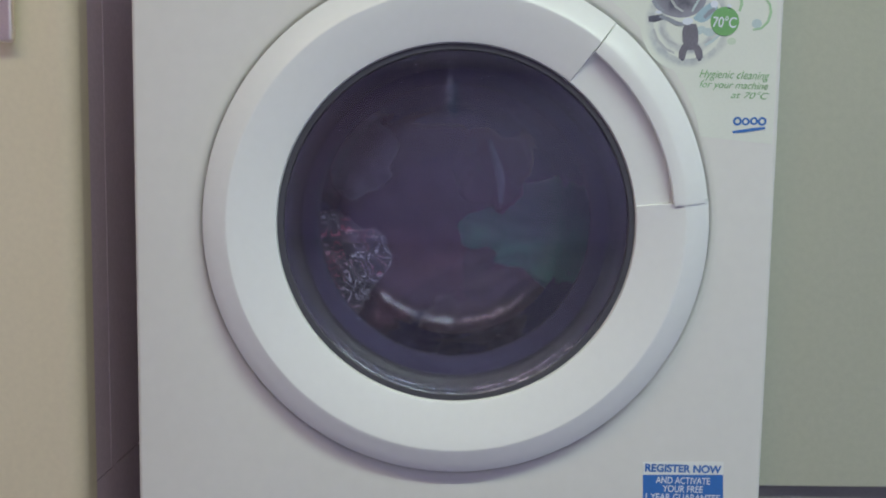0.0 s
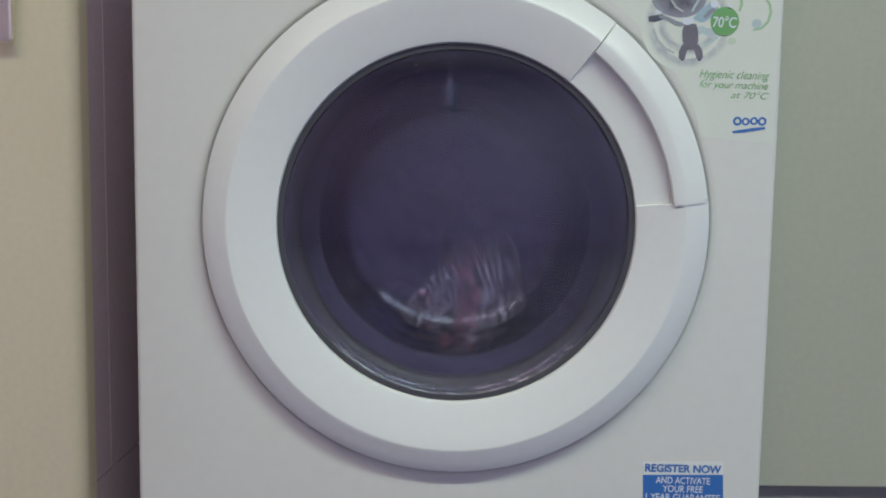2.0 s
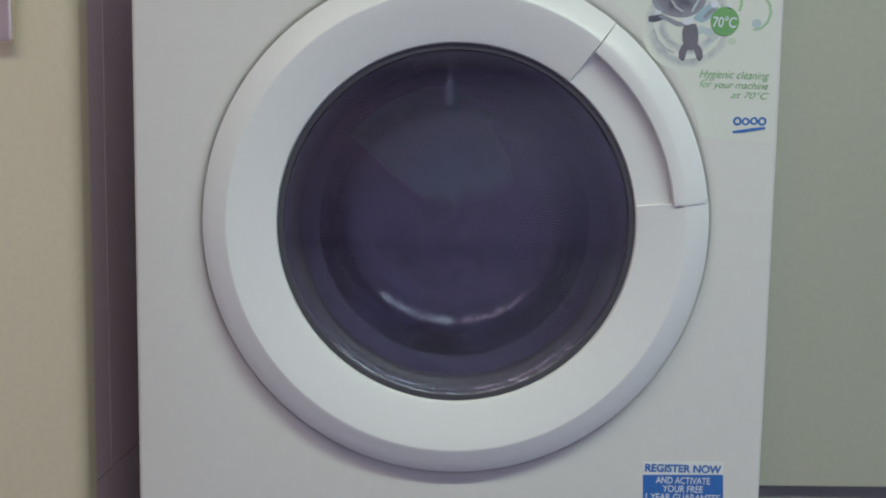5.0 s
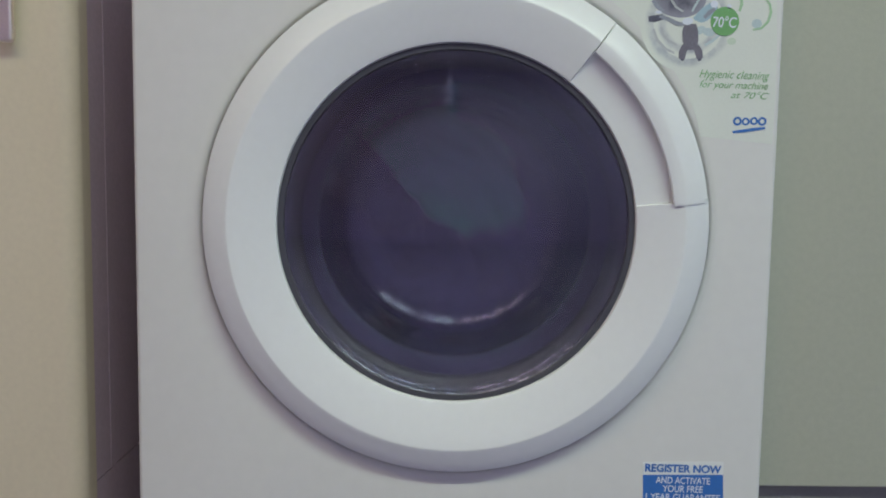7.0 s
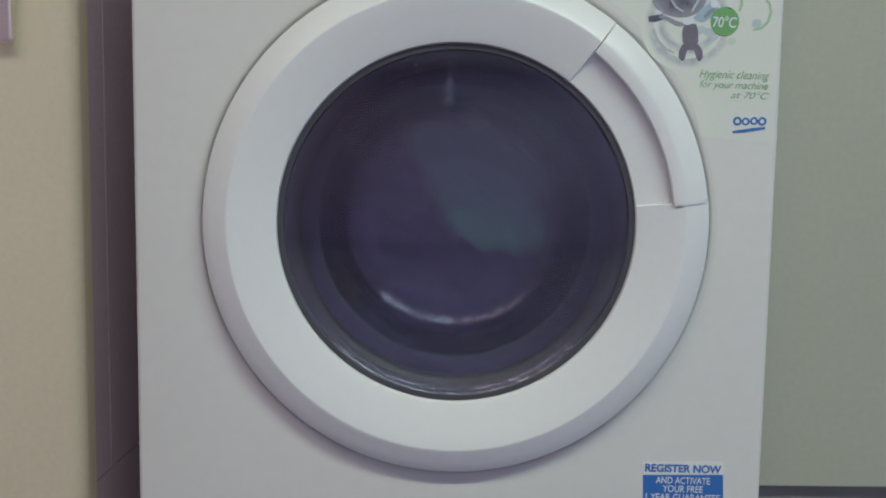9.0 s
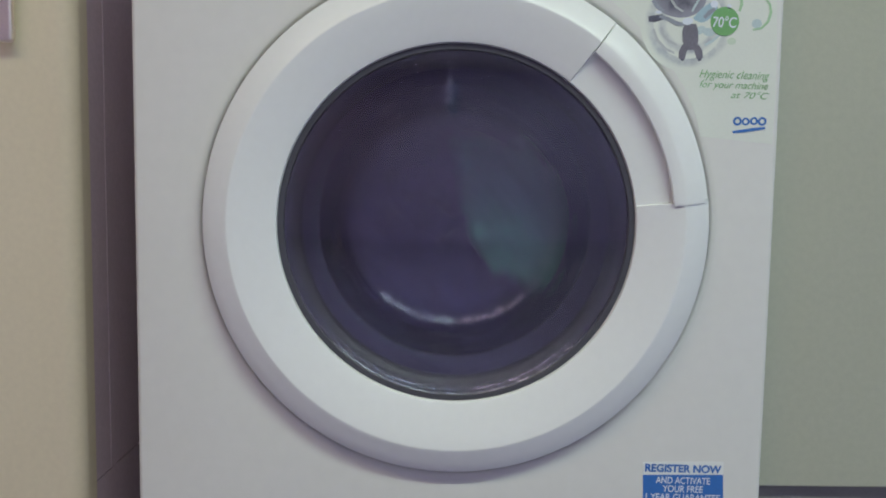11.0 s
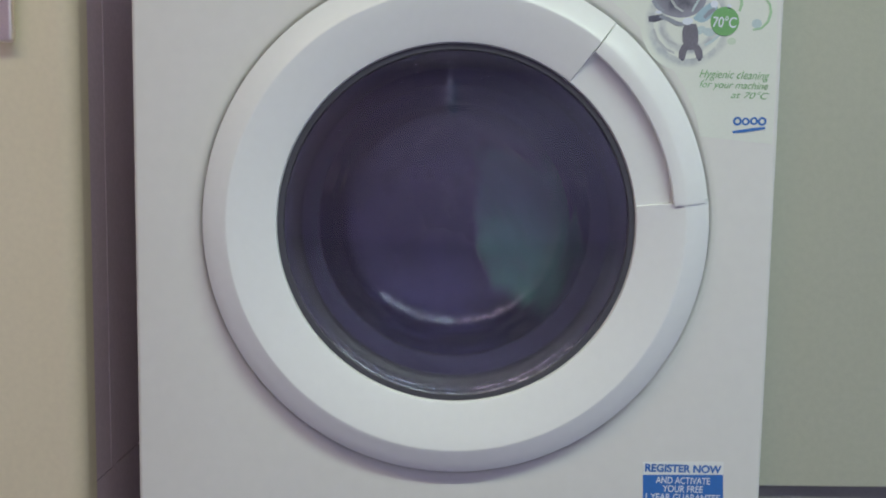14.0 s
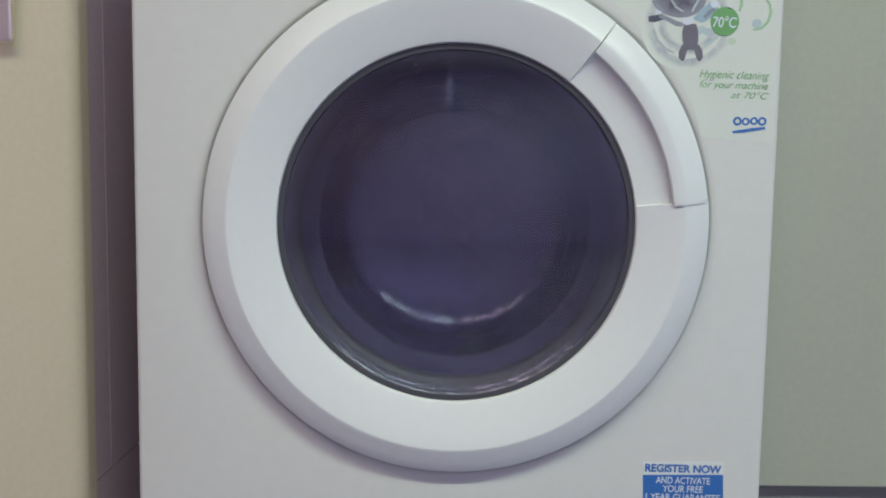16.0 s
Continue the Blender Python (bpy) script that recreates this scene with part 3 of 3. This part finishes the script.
# ---- laundry ----
def garment(name, w, h, mat, seed, label, bulge=0.03, folds=1.0, n=30):
    """A crumpled wad of cloth: a double skin with folds and a ragged outline, in its own x-z plane."""
    bm = bmesh.new()
    off = Vector((seed * 7.31, seed * 3.17, seed * 1.73))
    skins = []
    for side in (-1, 1):
        rows = []
        for j in range(n + 1):
            row = []
            for i in range(n + 1):
                u, v = 2 * i / n - 1, 2 * j / n - 1
                # square to disc
                x, z = u * math.sqrt(1 - v * v / 2), v * math.sqrt(1 - u * u / 2)
                rr = min(1.0, math.hypot(x, z))
                a = math.atan2(z, x)
                edge = 1 + 0.30 * noise.noise(Vector((math.cos(a) * 1.3, math.sin(a) * 1.3, 0)) + off) + 0.12 * noise.noise(Vector((math.cos(a) * 4, math.sin(a) * 4, 3)) + off)
                p = Vector((x * w / 2 * edge, 0, z * h / 2 * edge))
                q = p * 16 + off
                warp = Vector((noise.noise(q * 0.7), noise.noise(q * 0.7 + Vector((9, 2, 4))), noise.noise(q * 0.7 + Vector((1, 8, 5)))))
                ridge = (1 - abs(noise.noise(q + warp * 1.6))) ** 2
                small = noise.noise(q * 3.1 + warp)
                dome = math.sqrt(max(0.0, 1 - rr * rr))
                y = side * bulge * dome + side * folds * (0.014 * (ridge - 0.5) + 0.004 * small) * min(1, dome * 2)
                row.append(bm.verts.new((p.x + 0.006 * warp.x, y, p.z + 0.006 * warp.z)))
            rows.append(row)
        skins.append(rows)
        for j in range(n):
            for i in range(n):
                bm.faces.new((rows[j][i], rows[j][i + 1], rows[j + 1][i + 1], rows[j + 1][i]))
    bmesh.ops.remove_doubles(bm, verts=bm.verts, dist=2e-4)
    ob = part(name, bm, mat, smooth=180)
    return tagged(ob, label, "laundry", "laundry in the drum")


def seam_trim(points, r, mat, parent, name, label):
    """A raised strip on a garment along points (x, y, z)."""
    bm = bmesh.new()
    rings = []
    for i, p in enumerate(points):
        k = r * (0.55 + 0.45 * math.sin(math.pi * (i + 0.5) / len(points)))
        rings.append([bm.verts.new((p[0] + k * math.cos(a), p[1] + 0.4 * k * math.sin(a), p[2])) for a in (i2 * math.pi / 4 for i2 in range(8))])
    for A, B in zip(rings, rings[1:]):
        for i in range(8):
            bm.faces.new((A[i], A[(i + 1) % 8], B[(i + 1) % 8], B[i]))
    bm.faces.new(rings[0]), bm.faces.new(rings[-1])
    return part(name, bm, mat, parent, label, smooth=60)


white = garment("pale_garment", 0.075, 0.085, PALE, 3, "pale grey crumpled cotton garment tumbling in the drum", 0.014)
patterned = garment("paisley_garment", 0.150, 0.105, PAISLEY, 11, "dark garment with pale and pink paisley curls", 0.014, 0.6)
green = garment("green_garment", 0.185, 0.105, GREEN, 23, "dull green crumpled cotton garment tumbling in the drum", 0.014)
maroon = garment("maroon_garment", 0.24, 0.22, MAROON, 31, "dark maroon crumpled garment in the drum", 0.02, 1.2)
brown = garment("brown_garment", 0.11, 0.15, BROWN, 43, "brown crumpled cotton garment in the drum", 0.014)
sock = garment("brown_sock", 0.075, 0.05, BROWN, 57, "small brown sock in the drum", 0.012)
red = garment("red_garment", 0.085, 0.10, RED, 61, "dark red garment with a pale curved trim", 0.014)
seam_trim([(-0.006 + 0.014 * math.sin(i / 14 * 1.9), -0.019, 0.036 - 0.066 * i / 14) for i in range(15)], 0.0042, PALE, red, "trim", "pale curved trim")
# Wads added to fill the drum with dark and hide garments passing behind.
navies = []
for k in range(6):
    ob = garment("navy_filler", 0.20, 0.17, (NAVY, NAVY_B)[k % 2], 70 + 9 * k, "dark navy wad added to fill the drum, veil blue in its colour", 0.03, 1.3, 26)
    navies.append(ob)


# ---- what moves ----
TURN = 0.97       # seconds for one turn of the drum at speed


def drum_angle(t):
    """Degrees turned clockwise by t: at rest, then up to speed."""
    w = 360 / TURN
    if t < 0.4:
        return 0.0
    if t < 1.4:
        return 0.5 * w * (t - 0.4) ** 2 / 1.0
    return 0.5 * w + w * (t - 1.4)


def motions():
    steps = [0.0] + [0.3 + 0.1 * k for k in range(158)]
    walk(drum, [(t, pose(CX, 0, CZ, 0, drum_angle(t), 0)) for t in steps])
    for k, ob in enumerate(navies):
        rows = []
        for t in steps:
            a = drum_angle(t) + (60 * k if k < 5 else 0) * 1.2
            r = 0.105 if k < 5 else 0.012
            y = 0.215 + 0.012 * (k % 3) if k < 5 else 0.245
            b = radians(a)
            rows.append((t, pose(CX + r * math.sin(b), y, CZ + r * math.cos(b), 0, a + 40 * k, 0)))
        walk(ob, rows)

    def tumble(ob, first, drops, cycle, skew):
        """First rows (t, x, z, y, turn) as given, then one fall through the drum for each time in drops."""
        rows = [(t, pose(x, y, z, 0, a, 0)) for t, x, z, y, a in first]
        last = first[-1][0]
        for d, nxt in zip(drops, drops[1:] + [drops[-1] + TURN]):
            for u, x, z, y, a in cycle:
                t = d + u * (nxt - d)
                if last + 0.04 < t <= 16.05:
                    rows.append((min(t, 16.0), pose(x, y, z, 0, a + skew, 0)))
                    last = t
        if last < 15.99:
            rows.append((16.0, rows[-1][1]))
        walk(ob, rows)

    fall = [(-0.12, -0.0529, 0.527, 0.2, 10), (0, -0.0071, 0.4819, 0.14, 38), (0.1, 0.046, 0.4567, 0.14, 58), (0.2, 0.0834, 0.3989, 0.145, 88), (0.3, 0.0949, 0.3215, 0.215, 125), (0.42, 0.0049, 0.2808, 0.26, 190), (0.58, -0.1149, 0.3384, 0.33, 250), (0.75, -0.1156, 0.4435, 0.33, 310)]
    shy = [(u, x, z, 0.33, a) for u, x, z, y, a in fall]
    tumble(white, [(0, -0.0989, 0.4895, 0.128, 0), (0.35, -0.0989, 0.4889, 0.128, 0), (0.5, -0.0899, 0.5036, 0.128, 12), (0.6, -0.0706, 0.5208, 0.128, 25), (0.7, -0.0554, 0.5235, 0.128, 36), (0.8, -0.0329, 0.5238, 0.128, 50), (0.9, -0.014, 0.5169, 0.128, 62), (1, -0.0015, 0.502, 0.128, 80), (1.1, 0.0307, 0.4763, 0.128, 110), (1.2, 0.0799, 0.4139, 0.128, 150), (1.3, 0.0843, 0.3691, 0.13, 185), (1.4, 0.0452, 0.3213, 0.132, 215), (1.5, 0.0162, 0.3032, 0.132, 240), (1.6, -0.0043, 0.296, 0.135, 265), (1.7, -0.0489, 0.2944, 0.14, 290), (1.85, -0.1211, 0.3285, 0.24, 330), (2.05, -0.1304, 0.4209, 0.33, 380), (2.25, 0.0175, 0.5123, 0.33, 440), (2.35, 0.086, 0.4835, 0.2, 470), (2.45, 0.121, 0.4258, 0.18, 500), (2.55, 0.1283, 0.3692, 0.22, 530)],
           [3.5 + TURN * k for k in range(13)], shy, 20)
    tumble(patterned, [(0, -0.1309, 0.3636, 0.135, -60), (0.35, -0.1309, 0.3636, 0.135, -60), (0.5, -0.1286, 0.3883, 0.125, -52), (0.65, -0.1317, 0.419, 0.125, -40), (0.8, -0.1288, 0.4557, 0.125, -24), (0.9, -0.1198, 0.474, 0.125, -14), (1, -0.1138, 0.4802, 0.125, -6), (1.1, -0.1076, 0.4694, 0.125, -4), (1.2, -0.0859, 0.4595, 0.12, -2), (1.35, -0.0706, 0.4555, 0.117, 0), (1.5, -0.0602, 0.4509, 0.117, 4), (1.6, -0.0403, 0.45, 0.117, 22), (1.7, -0.0099, 0.4407, 0.118, 48), (1.8, 0.0027, 0.4183, 0.12, 74), (1.9, 0.0096, 0.3928, 0.132, 96), (2, 0.0213, 0.3381, 0.165, 130), (2.1, 0.003, 0.3074, 0.19, 160), (2.2, -0.0508, 0.298, 0.22, 185), (2.4, -0.1233, 0.3824, 0.26, 235), (2.5, -0.0973, 0.4416, 0.19, 262), (2.6, -0.0572, 0.4269, 0.17, 290), (2.7, 0.002, 0.3521, 0.18, 330), (2.8, -0.0025, 0.2933, 0.25, 365), (3, -0.1073, 0.3309, 0.33, 430), (3.25, -0.1285, 0.4255, 0.24, 500), (3.4, -0.0942, 0.4742, 0.19, 530), (3.5, -0.0579, 0.4587, 0.18, 550), (3.6, -0.0255, 0.4527, 0.18, 585), (3.7, 0.0047, 0.3882, 0.18, 640), (3.8, -0.0043, 0.319, 0.16, 690), (3.95, -0.0516, 0.2855, 0.25, 740)],
           [5.5 + TURN * k for k in range(11)], shy, 20)
    tumble(green, [(0, 0.093, 0.4125, 0.16, 12), (0.4, 0.093, 0.4125, 0.16, 12), (0.5, 0.0838, 0.3944, 0.16, 22), (0.6, 0.0679, 0.3723, 0.155, 36), (0.7, 0.0538, 0.362, 0.134, 46), (0.8, 0.0433, 0.3484, 0.14, 58), (0.95, 0.023, 0.3228, 0.2, 80), (1.15, -0.0533, 0.2911, 0.3, 110), (1.5, -0.1151, 0.3686, 0.33, 190), (1.9, -0.0864, 0.5107, 0.33, 280)],
           [2.22, 3.12, 4.03, 5.05, 6.12, 7.01, 7.98, 8.93, 9.9, 10.85, 11.86, 12.82, 13.86, 14.72, 15.64], fall, 0)
    tumble(maroon, [(0, -0.0314, 0.4175, 0.172, 0), (0.4, -0.0314, 0.4175, 0.172, 0), (0.7, -0.0282, 0.4208, 0.172, 18), (1, -0.0218, 0.4241, 0.172, 50), (1.3, -0.0058, 0.4274, 0.175, 85), (1.6, 0.0008, 0.4241, 0.178, 120), (1.9, 0.0014, 0.4162, 0.2, 165), (2.1, 0.0036, 0.4099, 0.3, 200), (2.3, 0.0045, 0.4073, 0.34, 240)],
           [3.0 + TURN * k for k in range(14)], [(u, CX + 0.2 * (x - CX), CZ + 0.2 * (z - CZ), 0.345, a) for u, x, z, y, a in fall], 0)
    tumble(brown, [(0, 0.0343, 0.3411, 0.168, 70), (0.4, 0.0343, 0.3411, 0.168, 70), (0.7, 0.0011, 0.3745, 0.155, 90), (1, -0.0186, 0.4188, 0.155, 120), (1.2, -0.0064, 0.4444, 0.15, 150), (1.5, 0.022, 0.4293, 0.148, 180), (1.7, 0.0253, 0.426, 0.15, 200), (1.85, 0.0231, 0.3999, 0.16, 225), (2, 0.0098, 0.347, 0.22, 255), (2.15, -0.0243, 0.3183, 0.32, 290)],
           [3.2 + TURN * k for k in range(13)], shy, 20)
    tumble(sock, [(0, 0.0354, 0.3039, 0.175, 0), (0.4, 0.0354, 0.3039, 0.175, 0), (0.7, -0.0231, 0.2935, 0.14, 30), (1, -0.0799, 0.3182, 0.14, 60), (1.3, -0.0957, 0.337, 0.14, 75), (1.5, -0.0927, 0.3446, 0.14, 85), (1.7, -0.1031, 0.3673, 0.15, 110), (1.85, -0.1195, 0.3928, 0.22, 140), (2, -0.1213, 0.4514, 0.31, 180)],
           [3.35 + TURN * k for k in range(13)], shy, 20)
    tumble(red, [(0, 0.0434, 0.4777, 0.135, 0), (0.4, 0.0434, 0.4777, 0.135, 0), (0.5, 0.0461, 0.4643, 0.135, 10), (0.6, 0.0502, 0.4483, 0.135, 20), (0.8, 0.0589, 0.4169, 0.135, 42), (1, 0.0503, 0.3885, 0.137, 66), (1.15, 0.0471, 0.354, 0.17, 88), (1.3, 0.0121, 0.3101, 0.28, 120), (1.6, -0.0848, 0.3313, 0.33, 190), (2, -0.0863, 0.4959, 0.33, 280)],
           [2.9 + TURN * k for k in range(14)], shy, 20)


motions()
